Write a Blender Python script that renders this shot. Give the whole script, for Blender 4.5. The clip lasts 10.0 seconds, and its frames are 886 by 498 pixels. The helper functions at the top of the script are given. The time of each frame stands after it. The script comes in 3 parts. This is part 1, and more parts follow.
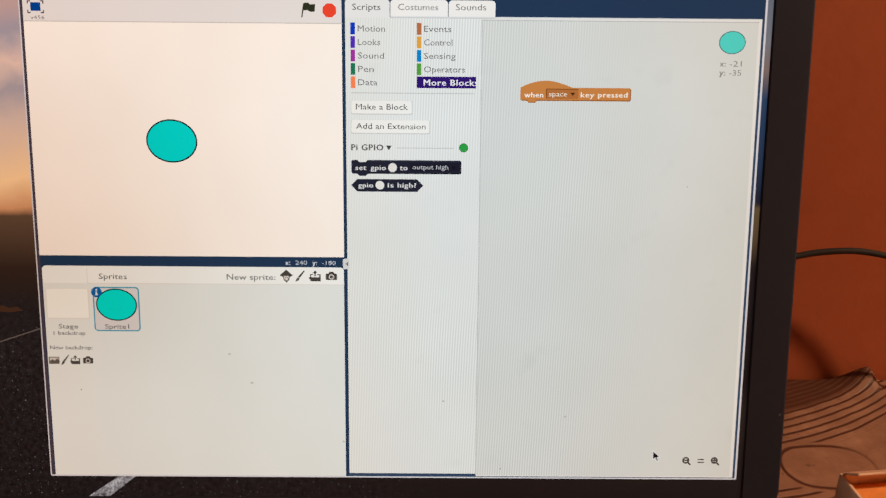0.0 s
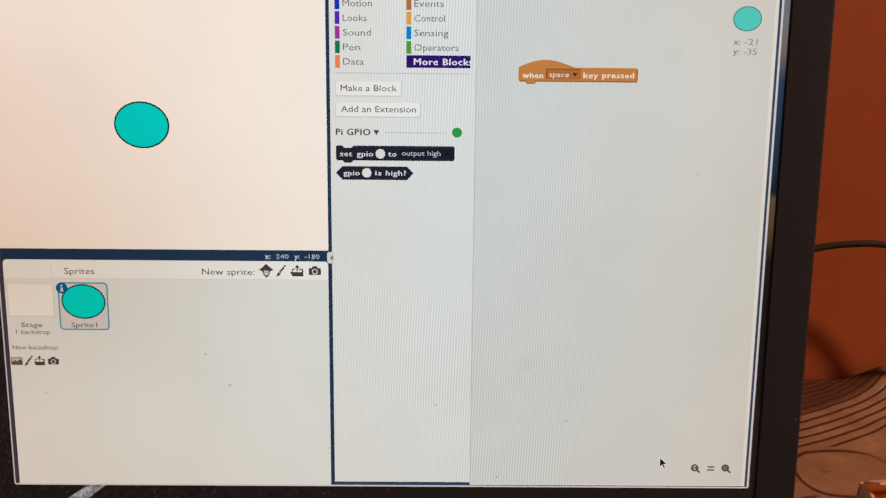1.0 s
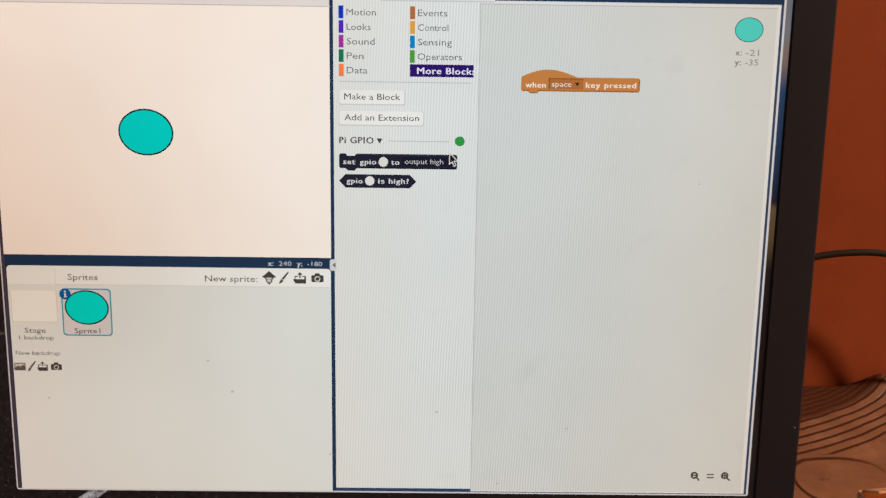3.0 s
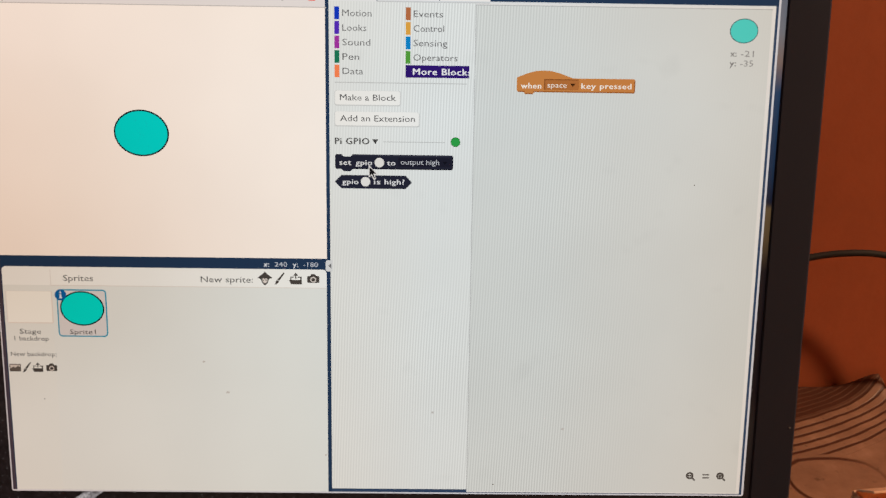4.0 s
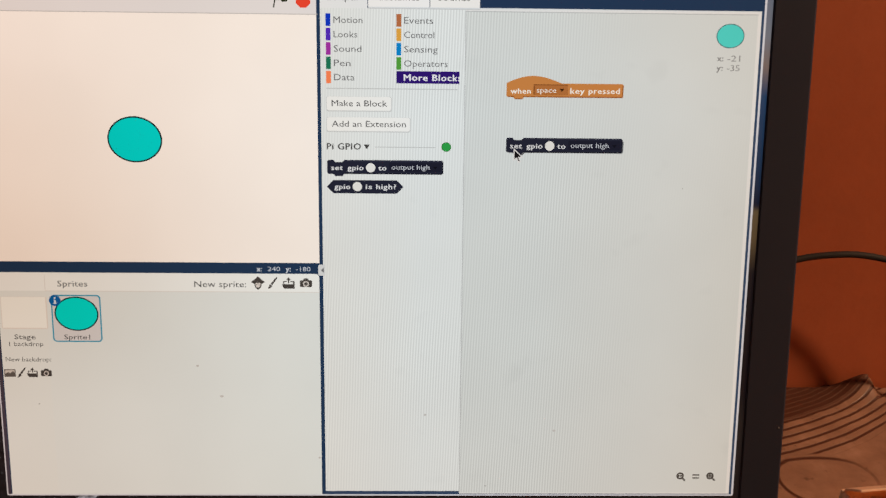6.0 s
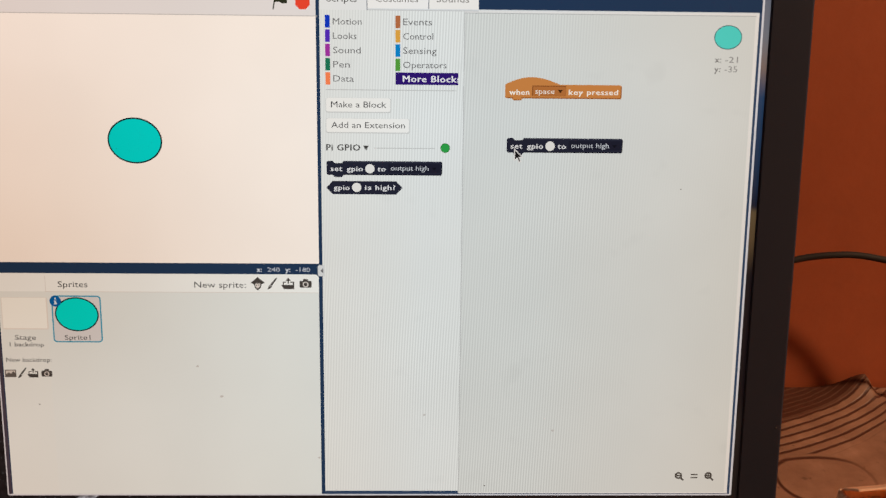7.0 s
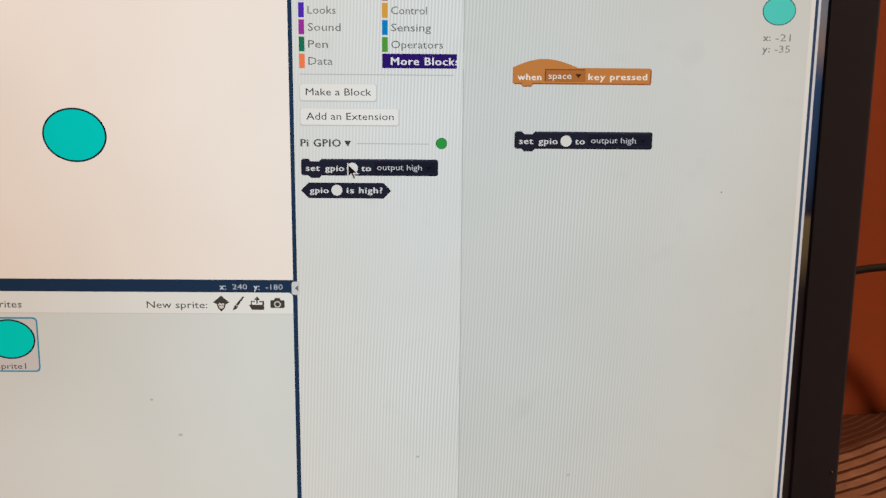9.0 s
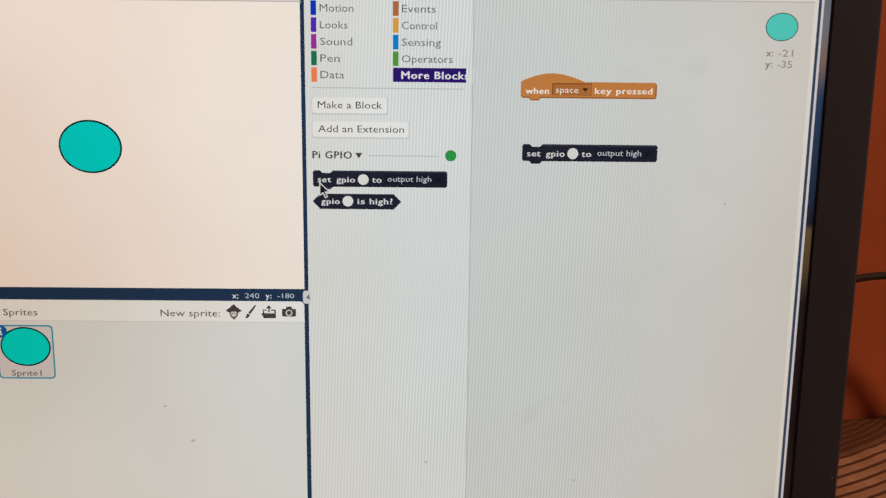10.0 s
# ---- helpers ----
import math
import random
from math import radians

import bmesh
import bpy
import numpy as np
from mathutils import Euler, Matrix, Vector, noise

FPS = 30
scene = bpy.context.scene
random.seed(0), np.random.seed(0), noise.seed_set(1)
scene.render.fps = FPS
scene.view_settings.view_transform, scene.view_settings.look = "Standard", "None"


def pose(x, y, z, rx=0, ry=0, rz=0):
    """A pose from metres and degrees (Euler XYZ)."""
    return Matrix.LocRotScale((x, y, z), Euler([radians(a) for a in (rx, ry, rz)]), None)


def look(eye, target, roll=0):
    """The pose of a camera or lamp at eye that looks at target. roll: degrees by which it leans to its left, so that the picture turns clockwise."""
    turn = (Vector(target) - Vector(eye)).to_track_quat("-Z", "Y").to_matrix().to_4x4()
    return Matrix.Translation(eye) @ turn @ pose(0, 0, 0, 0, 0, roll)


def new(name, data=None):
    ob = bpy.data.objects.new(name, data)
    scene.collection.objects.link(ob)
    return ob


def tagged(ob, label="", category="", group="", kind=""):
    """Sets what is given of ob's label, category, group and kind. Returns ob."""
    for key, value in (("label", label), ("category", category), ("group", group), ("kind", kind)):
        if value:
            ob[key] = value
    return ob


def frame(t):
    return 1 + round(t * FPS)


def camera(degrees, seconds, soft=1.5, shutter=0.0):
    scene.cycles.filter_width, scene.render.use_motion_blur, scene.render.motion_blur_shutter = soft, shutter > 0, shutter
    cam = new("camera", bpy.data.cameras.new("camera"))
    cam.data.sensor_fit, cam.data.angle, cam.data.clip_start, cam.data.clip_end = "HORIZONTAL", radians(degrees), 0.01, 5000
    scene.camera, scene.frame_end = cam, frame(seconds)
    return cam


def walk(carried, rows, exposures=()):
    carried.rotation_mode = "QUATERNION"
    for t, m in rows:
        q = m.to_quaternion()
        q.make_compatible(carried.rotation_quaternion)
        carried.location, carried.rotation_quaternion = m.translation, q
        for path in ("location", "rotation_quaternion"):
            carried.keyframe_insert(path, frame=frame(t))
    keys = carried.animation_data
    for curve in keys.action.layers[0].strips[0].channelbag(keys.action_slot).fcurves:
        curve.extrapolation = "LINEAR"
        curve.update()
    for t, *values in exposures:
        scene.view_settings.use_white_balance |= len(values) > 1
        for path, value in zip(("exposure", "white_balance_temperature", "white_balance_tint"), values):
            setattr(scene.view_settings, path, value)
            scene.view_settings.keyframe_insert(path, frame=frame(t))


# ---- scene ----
U = 0.0002835                      # one dot of the screen in metres
LEAN = 14.0                        # the monitor leans back by this many degrees
DESK = 0.75
SCREEN = pose(0, 0, DESK + 0.1162, -LEAN, 0, 0)   # screen space: x right, y into the panel, z up the panel
cam = camera(50.0, 10.0, soft=1.4)
PATH = [
    (0, (0.04196, -0.41844, 0.08009), (0.05336, 1.54955, -0.27614), 0.47),
    (0.1, (0.04074, -0.41517, 0.08553), (0.06077, 1.54997, -0.28574), 0.49),
    (0.2, (0.04357, -0.41081, 0.08565), (0.05348, 1.55508, -0.28202), 0.48),
    (0.3, (0.04582, -0.40633, 0.08421), (0.04910, 1.56017, -0.28031), 0.47),
    (0.5, (0.04557, -0.39517, 0.07797), (0.05718, 1.57179, -0.28386), 0.41),
    (1, (0.04420, -0.38866, 0.07532), (0.06230, 1.57593, -0.29895), 0.53),
    (1.5, (0.04331, -0.38602, 0.07561), (0.05266, 1.57794, -0.30227), 0.71),
    (2, (0.04141, -0.38757, 0.07758), (0.05451, 1.57574, -0.30351), 0.72),
    (2.5, (0.04219, -0.38960, 0.07874), (0.05998, 1.57475, -0.29678), 0.77),
    (4, (0.04211, -0.39027, 0.07876), (0.07471, 1.57465, -0.29275), 0.85),
    (4.5, (0.04192, -0.39140, 0.07799), (0.07598, 1.57503, -0.28534), 0.81),
    (5, (0.04315, -0.39341, 0.07928), (0.07988, 1.57258, -0.28613), 0.71),
    (5.5, (0.04287, -0.39349, 0.07939), (0.08804, 1.57245, -0.28533), 0.64),
    (7, (0.04313, -0.39557, 0.08002), (0.09005, 1.57057, -0.28341), 0.59),
    (7.2, (0.04304, -0.39354, 0.07932), (0.09470, 1.57234, -0.28485), 0.57),
    (7.5, (0.04638, -0.37114, 0.07841), (0.09843, 1.59434, -0.28792), 0.70),
    (7.6, (0.04513, -0.36175, 0.08375), (0.10809, 1.59947, -0.30314), 0.79),
    (7.8, (0.04972, -0.34250, 0.07927), (0.09112, 1.62320, -0.28724), 0.82),
    (8, (0.04941, -0.33036, 0.08334), (0.09109, 1.62764, -0.32222), 0.86),
    (8.5, (0.05025, -0.32614, 0.08076), (0.08485, 1.63140, -0.32769), 0.63),
    (9, (0.04983, -0.33390, 0.07546), (0.07367, 1.63070, -0.29841), 0.48),
    (9.5, (0.04770, -0.33795, 0.07913), (0.07475, 1.62503, -0.30295), 0.56),
    (10, (0.04508, -0.33955, 0.08073), (0.07737, 1.62437, -0.29608), 0.64),
]
walk(cam, [(t, SCREEN @ look(eye, target, roll)) for t, eye, target, roll in PATH],
     [(0, -0.06), (0.5, -0.19), (1.0, -0.14), (7.3, -0.13), (8.0, -0.20), (8.6, -0.25), (10, -0.23)])

# ---- world and lamps ----
world = bpy.data.worlds.new("world")
scene.world = world
world.use_nodes = True
world.node_tree.nodes["Background"].inputs["Color"].default_value = (0.02, 0.015, 0.012, 1)
world.node_tree.nodes["Background"].inputs["Strength"].default_value = 0.3


def area_lamp(name, place, target, size, power, colour):
    data = bpy.data.lights.new(name, "AREA")
    data.shape, data.size, data.energy, data.color = "DISK", size, power, colour
    ob = new(name, data)
    ob.matrix_world = look(place, target)
    return ob


# unseen source placed to suit the cable's shadow; the floor lamp is assumed
area_lamp("assumed_lamp_light", (0.950, -0.290, 1.550), (0.25, 0.09, 0.85), 0.062, 9.9, (1.0, 0.61, 0.37))


# ---- materials ----
def lin(rgb):
    return tuple((c / 255 / 12.92) if c / 255 <= 0.04045 else ((c / 255 + 0.055) / 1.055) ** 2.4 for c in rgb) + (1.0,)


class Nodes:
    """A small builder for one node material."""

    def __init__(self, name):
        self.mat = bpy.data.materials.new(name)
        self.mat.use_nodes = True
        self.tree = self.mat.node_tree
        self.bsdf = self.tree.nodes["Principled BSDF"]

    def add(self, kind, **values):
        node = self.tree.nodes.new(kind)
        for key, value in values.items():
            if key in node.inputs:
                node.inputs[key].default_value = value
        return node

    def link(self, a, b):
        self.tree.links.new(a, b)

    def plug(self, source, target):
        if isinstance(source, (int, float)):
            target.default_value = source
        else:
            self.link(source, target)

    def math(self, op, a, b=0.0, c=0.0):
        node = self.tree.nodes.new("ShaderNodeMath")
        node.operation = op
        for n, v in enumerate((a, b, c)):
            self.plug(v, node.inputs[n])
        return node.outputs[0]

    def mix(self, mode, fac, a, b):
        node = self.tree.nodes.new("ShaderNodeMix")
        node.data_type, node.blend_type = "RGBA", mode
        self.plug(fac, node.inputs["Factor"])
        for v, n in ((a, 6), (b, 7)):
            if isinstance(v, tuple):
                node.inputs[n].default_value = v
            else:
                self.link(v, node.inputs[n])
        return node.outputs[2]

    def ramp(self, fac, stops, smooth=False):
        node = self.tree.nodes.new("ShaderNodeValToRGB")
        if smooth:
            node.color_ramp.interpolation = "EASE"
        el = node.color_ramp.elements
        while len(el) < len(stops):
            el.new(0.5)
        for e, (p, c) in zip(el, stops):
            e.position, e.color = p, c
        self.plug(fac, node.inputs[0])
        return node.outputs[0]

    def noise(self, vector, scale, detail=3.0, rough=0.5):
        node = self.add("ShaderNodeTexNoise", Scale=scale, Detail=detail, Roughness=rough)
        if vector is not None:
            self.link(vector, node.inputs["Vector"])
        return node.outputs["Fac"]

    def coords(self, which="Object"):
        return self.tree.nodes.new("ShaderNodeTexCoord").outputs[which]

    def split(self, vector):
        node = self.tree.nodes.new("ShaderNodeSeparateXYZ")
        self.link(vector, node.inputs[0])
        return node.outputs

    def bump(self, height, strength, distance):
        node = self.add("ShaderNodeBump", Strength=strength, Distance=distance)
        self.link(height, node.inputs["Height"])
        self.link(node.outputs[0], self.bsdf.inputs["Normal"])

    def value(self, **values):
        for key, v in values.items():
            self.bsdf.inputs[key.replace("_", " ")].default_value = v
        return self


def grey(v):
    return (v, v, v, 1.0)


UI_CACHE = {}


def glow(rgb, moire=0.0, power=1.0, ramp_top=None):
    """A lit area of the LCD panel: matt dark glass that gives off the colour, with viewing-angle tint painted in by
    place.
    """
    key = (rgb, moire, power, ramp_top)
    if key in UI_CACHE:
        return UI_CACHE[key]
    n = Nodes("lcd_%d_%d_%d" % rgb)
    n.value(Base_Color=grey(0.004), Roughness=0.45)
    n.bsdf.inputs["Specular IOR Level"].default_value = 0.12
    p = n.coords("Object")
    x, y, z = n.split(p)
    # a TN panel's viewing-angle tint painted in: warm on one side, cooler and a little dimmer on the other
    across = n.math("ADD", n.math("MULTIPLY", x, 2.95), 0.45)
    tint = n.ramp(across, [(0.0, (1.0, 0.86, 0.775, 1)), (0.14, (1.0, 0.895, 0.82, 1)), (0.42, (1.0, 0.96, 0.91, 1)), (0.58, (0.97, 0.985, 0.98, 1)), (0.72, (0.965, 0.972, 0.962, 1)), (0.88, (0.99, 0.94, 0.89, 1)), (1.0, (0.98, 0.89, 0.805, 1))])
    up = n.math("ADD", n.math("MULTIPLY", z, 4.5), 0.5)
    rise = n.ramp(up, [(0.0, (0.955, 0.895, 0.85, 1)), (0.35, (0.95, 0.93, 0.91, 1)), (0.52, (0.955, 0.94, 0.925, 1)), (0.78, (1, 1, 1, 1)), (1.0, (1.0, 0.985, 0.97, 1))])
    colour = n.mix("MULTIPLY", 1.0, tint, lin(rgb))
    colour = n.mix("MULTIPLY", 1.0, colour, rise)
    # viewing-angle dimming, painted into the middle of the warm side
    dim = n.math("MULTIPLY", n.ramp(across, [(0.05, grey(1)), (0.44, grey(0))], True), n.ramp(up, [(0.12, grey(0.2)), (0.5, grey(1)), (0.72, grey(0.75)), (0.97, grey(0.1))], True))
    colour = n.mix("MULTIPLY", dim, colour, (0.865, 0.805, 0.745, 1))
    patch = n.noise(p, 22.0, 2.0)
    colour = n.mix("MULTIPLY", 1.0, colour, n.ramp(patch, [(0.3, grey(0.965)), (0.7, grey(1.0))]))
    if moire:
        # moire stripes painted into the emission, stronger in some areas
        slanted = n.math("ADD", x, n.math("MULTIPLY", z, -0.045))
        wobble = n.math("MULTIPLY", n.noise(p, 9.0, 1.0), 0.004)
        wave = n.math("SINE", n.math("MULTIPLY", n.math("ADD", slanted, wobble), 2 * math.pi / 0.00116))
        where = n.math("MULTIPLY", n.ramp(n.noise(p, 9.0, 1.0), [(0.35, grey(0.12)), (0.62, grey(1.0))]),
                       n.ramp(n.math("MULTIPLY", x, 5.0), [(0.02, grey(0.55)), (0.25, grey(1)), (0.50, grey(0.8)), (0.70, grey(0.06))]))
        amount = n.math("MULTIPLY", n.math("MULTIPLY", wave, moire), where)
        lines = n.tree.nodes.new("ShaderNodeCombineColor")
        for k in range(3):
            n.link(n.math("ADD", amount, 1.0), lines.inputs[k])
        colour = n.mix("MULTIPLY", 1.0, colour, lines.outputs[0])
        # wiped finger marks on the glass
        smear = n.noise(p, 55.0, 2.0)
        colour = n.mix("MULTIPLY", 1.0, colour, n.ramp(smear, [(0.24, grey(0.955)), (0.36, grey(1.0))]))
    n.link(colour, n.bsdf.inputs["Emission Color"])
    n.bsdf.inputs["Emission Strength"].default_value = power
    UI_CACHE[key] = n.mat
    return n.mat


def mat_wallpaper():
    """The desktop picture: a dusk sky over dark land and a road of specked asphalt."""
    n = Nodes("lcd_desktop_picture")
    n.value(Base_Color=grey(0.012), Roughness=0.45)
    n.bsdf.inputs["Specular IOR Level"].default_value = 0.25
    p = n.coords("Object")
    x, y, z = n.split(p)
    zu = n.math("DIVIDE", z, U * 1000)     # thousands of dots above the stage foot
    wob = n.math("MULTIPLY", n.math("SUBTRACT", n.noise(p, 34.0, 4.0, 0.6), 0.5), 0.085)
    level = n.math("ADD", zu, 0.45)
    wob = n.math("MULTIPLY", wob, n.ramp(level, [(0.50, grey(0.04)), (0.60, grey(1))]))     # clouds billow, the skyline is flat
    h = n.math("ADD", level, wob)
    left = n.ramp(h, [(0.0, lin((20, 15, 16))), (0.36, lin((27, 21, 21))), (0.43, lin((44, 27, 20))), (0.512, lin((88, 60, 42))),
                      (0.522, lin((196, 128, 84))), (0.57, lin((236, 180, 128))), (0.66, lin((205, 166, 146))), (0.71, lin((162, 142, 142))),
                      (0.75, lin((222, 178, 158))), (0.79, lin((160, 142, 148))), (0.84, lin((190, 150, 142))), (0.92, lin((120, 105, 118)))])
    right = n.ramp(h, [(0.0, lin((18, 13, 15))), (0.20, lin((34, 27, 24))), (0.25, lin((20, 14, 16))), (0.44, lin((26, 20, 22))), (0.49, lin((84, 66, 44))),
                       (0.535, lin((92, 74, 50))), (0.545, lin((22, 24, 38))), (0.60, lin((28, 46, 70))), (0.70, lin((36, 60, 90))),
                       (0.745, lin((120, 100, 92))), (0.79, lin((112, 112, 118))), (0.9, lin((84, 92, 110)))])
    side = n.ramp(n.math("ADD", n.math("MULTIPLY", x, 2.0), 0.5), [(0.45, grey(0)), (0.62, grey(1))])
    colour = n.mix("MIX", side, left, right)
    specks = n.ramp(n.noise(p, 950.0, 1.0), [(0.675, grey(0)), (0.82, grey(0.20))])
    ground = n.ramp(h, [(0.30, grey(1)), (0.40, grey(0))])
    ground = n.math("MULTIPLY", ground, n.math("SUBTRACT", 1.0, side))
    colour = n.mix("MULTIPLY", ground, colour, n.ramp(n.noise(p, 420.0, 3.0, 0.7), [(0.35, grey(0.55)), (0.68, grey(2.2))]))
    colour = n.mix("ADD", ground, colour, specks)
    n.link(colour, n.bsdf.inputs["Emission Color"])
    n.bsdf.inputs["Emission Strength"].default_value = 1.0
    return n.mat


def mat_road_paint():
    """The worn white line of the pictured road: broken into grains."""
    n = Nodes("lcd_road_paint")
    n.value(Base_Color=grey(0.012), Roughness=0.45)
    n.bsdf.inputs["Specular IOR Level"].default_value = 0.25
    p = n.coords("Object")
    grain = n.math("ADD", n.math("MULTIPLY", n.noise(p, 700.0, 2.0, 0.7), 0.6), n.math("MULTIPLY", n.noise(p, 180.0, 2.0), 0.4))
    n.link(n.ramp(grain, [(0.36, lin((62, 56, 57))), (0.50, lin((136, 130, 132))), (0.64, lin((190, 184, 184)))]), n.bsdf.inputs["Emission Color"])
    n.bsdf.inputs["Emission Strength"].default_value = 1.0
    return n.mat


def mat_black_plastic():
    n = Nodes("black_plastic")
    n.value(Base_Color=(0.036, 0.041, 0.064, 1), Roughness=0.5)
    n.bsdf.inputs["Specular IOR Level"].default_value = 0.18
    p = n.coords("Object")
    n.link(n.ramp(n.noise(p, 14.0, 4.0), [(0.3, grey(0.40)), (0.7, grey(0.52))]), n.bsdf.inputs["Roughness"])
    n.bump(n.noise(p, 2600.0, 1.0), 0.12, 0.0002)
    return n.mat


def mat_plain(name, colour, rough=0.5, vary=0.15, scale=40.0, bump=0.0, metal=0.0):
    n = Nodes(name)
    n.value(Roughness=rough, Metallic=metal)
    p = n.coords("Object")
    f = n.noise(p, scale, 5.0, 0.6)
    low = tuple(c * (1 - vary) for c in colour) + (1,)
    high = tuple(min(1, c * (1 + vary)) for c in colour) + (1,)
    n.link(n.ramp(f, [(0.3, low), (0.7, high)]), n.bsdf.inputs["Base Color"])
    if bump:
        n.bump(n.noise(p, scale * 6, 3.0), bump, 0.001)
    return n.mat


def mat_orange_wall():
    n = Nodes("orange_wall_paint")
    n.value(Roughness=0.62)
    p = n.coords("Object")
    big, fine = n.noise(p, 3.5, 3.0), n.noise(p, 60.0, 4.0, 0.65)
    a = n.ramp(big, [(0.3, (0.475, 0.114, 0.041, 1)), (0.7, (0.54, 0.135, 0.050, 1))])
    b = n.ramp(fine, [(0.3, grey(0.93)), (0.7, grey(1.0))])
    n.link(n.mix("MULTIPLY", 1.0, a, b), n.bsdf.inputs["Base Color"])
    n.bump(n.noise(p, 180.0, 4.0, 0.6), 0.15, 0.001)
    return n.mat


def mat_desk_wood():
    """Sawn softwood: pale flesh with thin dark year lines that run along the desk and round one long oval figure."""
    n = Nodes("figured_desk_wood")
    n.value(Roughness=0.5)
    p = n.coords("Object")
    x, y, z = n.split(p)
    warp = n.math("MULTIPLY", n.math("SUBTRACT", n.noise(p, 16.0, 2.0), 0.5), 0.006)
    fine = n.math("MULTIPLY", n.math("SUBTRACT", n.noise(p, 90.0, 2.0), 0.5), 0.0014)
    ex = n.math("DIVIDE", n.math("SUBTRACT", x, 0.2400), 0.0236)
    ey = n.math("DIVIDE", n.math("ADD", n.math("SUBTRACT", y, 0.0046), fine), 0.0172)
    ex2 = n.math("MULTIPLY", ex, ex)
    oval = n.math("SQRT", n.math("ADD", n.math("MULTIPLY", ex2, n.math("MULTIPLY", ex2, 0.6)), n.math("ADD", n.math("MULTIPLY", ex2, 0.4), n.math("MULTIPLY", ey, ey))))
    half = n.math("MULTIPLY", oval, 0.5)
    ring = n.ramp(half, [(0.465, grey(0)), (0.492, grey(1)), (0.520, grey(1)), (0.555, grey(0))])
    # year lines: bent a little upwards to both ends, and round the oval
    dx = n.math("SUBTRACT", x, 0.243)
    bend = n.math("ADD", n.math("MULTIPLY", dx, -0.45), n.math("MULTIPLY", n.math("MULTIPLY", dx, dx), -3.0))
    v = n.math("ADD", n.math("ADD", y, bend), n.math("ADD", warp, fine))
    near = n.math("SINE", n.math("MULTIPLY", n.math("SUBTRACT", v, 0.0247), 2 * math.pi / 0.0059))
    stripe = n.ramp(near, [(0.35, grey(0)), (0.85, grey(1))])
    # at the back, tight lines with the shadow by the wall painted in
    tight_shaded = n.ramp(n.math("SINE", n.math("MULTIPLY", v, 2 * math.pi / 0.0036)), [(0.0, grey(1.0)), (0.6, grey(1)), (0.97, grey(0.74))])
    back = n.ramp(n.math("MULTIPLY", v, 10.0), [(0.545, grey(0)), (0.585, grey(1))])
    stripe = n.mix("MIX", back, stripe, tight_shaded)
    clear = n.ramp(half, [(0.575, grey(0)), (0.62, grey(1))])
    dark = n.mix("MULTIPLY", 1.0, stripe, clear)
    upper = n.ramp(n.math("MULTIPLY", v, 10.0), [(0.205, grey(0)), (0.225, grey(1))])
    lower = n.ramp(n.math("MULTIPLY", n.math("ADD", y, 0.1), 5.0), [(0.435, grey(1)), (0.455, grey(0))])
    dark = n.mix("MULTIPLY", 1.0, dark, n.mix("LIGHTEN", 1.0, upper, lower))
    fade = n.ramp(n.math("MULTIPLY", n.math("SUBTRACT", x, 0.2), 10.0), [(0.50, grey(1)), (0.62, grey(0.35))])
    dark = n.mix("LIGHTEN", 1.0, dark, n.mix("MULTIPLY", 1.0, ring, fade))
    flesh = n.ramp(n.noise(p, 70.0, 4.0, 0.6), [(0.25, (0.215, 0.118, 0.078, 1)), (0.55, (0.315, 0.18, 0.12, 1)), (0.75, (0.40, 0.24, 0.165, 1))])
    knots = n.ramp(n.noise(p, 210.0, 2.0), [(0.67, grey(1)), (0.78, grey(0.55))])
    flesh = n.mix("MULTIPLY", 1.0, flesh, knots)
    colour = n.mix("MIX", dark, flesh, (0.075, 0.026, 0.014, 1))
    n.link(colour, n.bsdf.inputs["Base Color"])
    n.bump(n.math("SUBTRACT", 1.0, n.math("ADD", dark, 0.0)), 0.5, 0.0006)
    return n.mat


BASE = Vector((-0.020, 0.030, -0.1123))      # the monitor's foot, in screen space
BLACK = mat_black_plastic()
WALL = mat_orange_wall()
WOOD = mat_desk_wood()
WALLPAPER = mat_wallpaper()
ROAD_PAINT = mat_road_paint()
PLASTER = mat_plain("white_plaster", (0.72, 0.68, 0.62), 0.8, 0.05, 6.0, 0.1)
FLOORBOARD = mat_plain("brown_floor", (0.22, 0.13, 0.075), 0.5, 0.25, 8.0, 0.1)
RUBBER = mat_plain("black_rubber", (0.012, 0.010, 0.009), 0.75, 0.2, 60.0)
CARD = mat_plain("tan_card", (0.86, 0.60, 0.42), 0.6, 0.12, 90.0, 0.1)
CARD_IN = mat_plain("orange_card", (0.88, 0.36, 0.10), 0.5, 0.12, 90.0)
# dust on the glass, given its own glow so it stays pale
GLOWING_DUST = glow((200, 198, 196))
GREY_DUST = mat_plain("grey_dust", (0.20, 0.19, 0.18), 0.9, 0.3, 900.0)
LED_GLASS = mat_plain("clear_led", (0.22, 0.24, 0.26), 0.15, 0.1, 100.0)


# ---- mesh helpers ----
def part(name, bm, material, parent, label=""):
    data = bpy.data.meshes.new(name)
    bm.to_mesh(data)
    bm.free()
    data.materials.append(material)
    ob = new(name, data)
    ob.parent = parent
    if label:
        ob["label"] = label
    return ob


def box(bm, lo, hi, bevel=0.0, segments=2):
    mid = [(a + b) / 2 for a, b in zip(lo, hi)]
    made = bmesh.ops.create_cube(bm, size=1.0, matrix=Matrix.Translation(mid) @ Matrix.Diagonal((*[b - a for a, b in zip(lo, hi)], 1)))
    if bevel:
        edges = list({e for v in made["verts"] for e in v.link_edges})
        bmesh.ops.bevel(bm, geom=edges, offset=bevel, segments=segments, profile=0.5, affect="EDGES")
    return bm


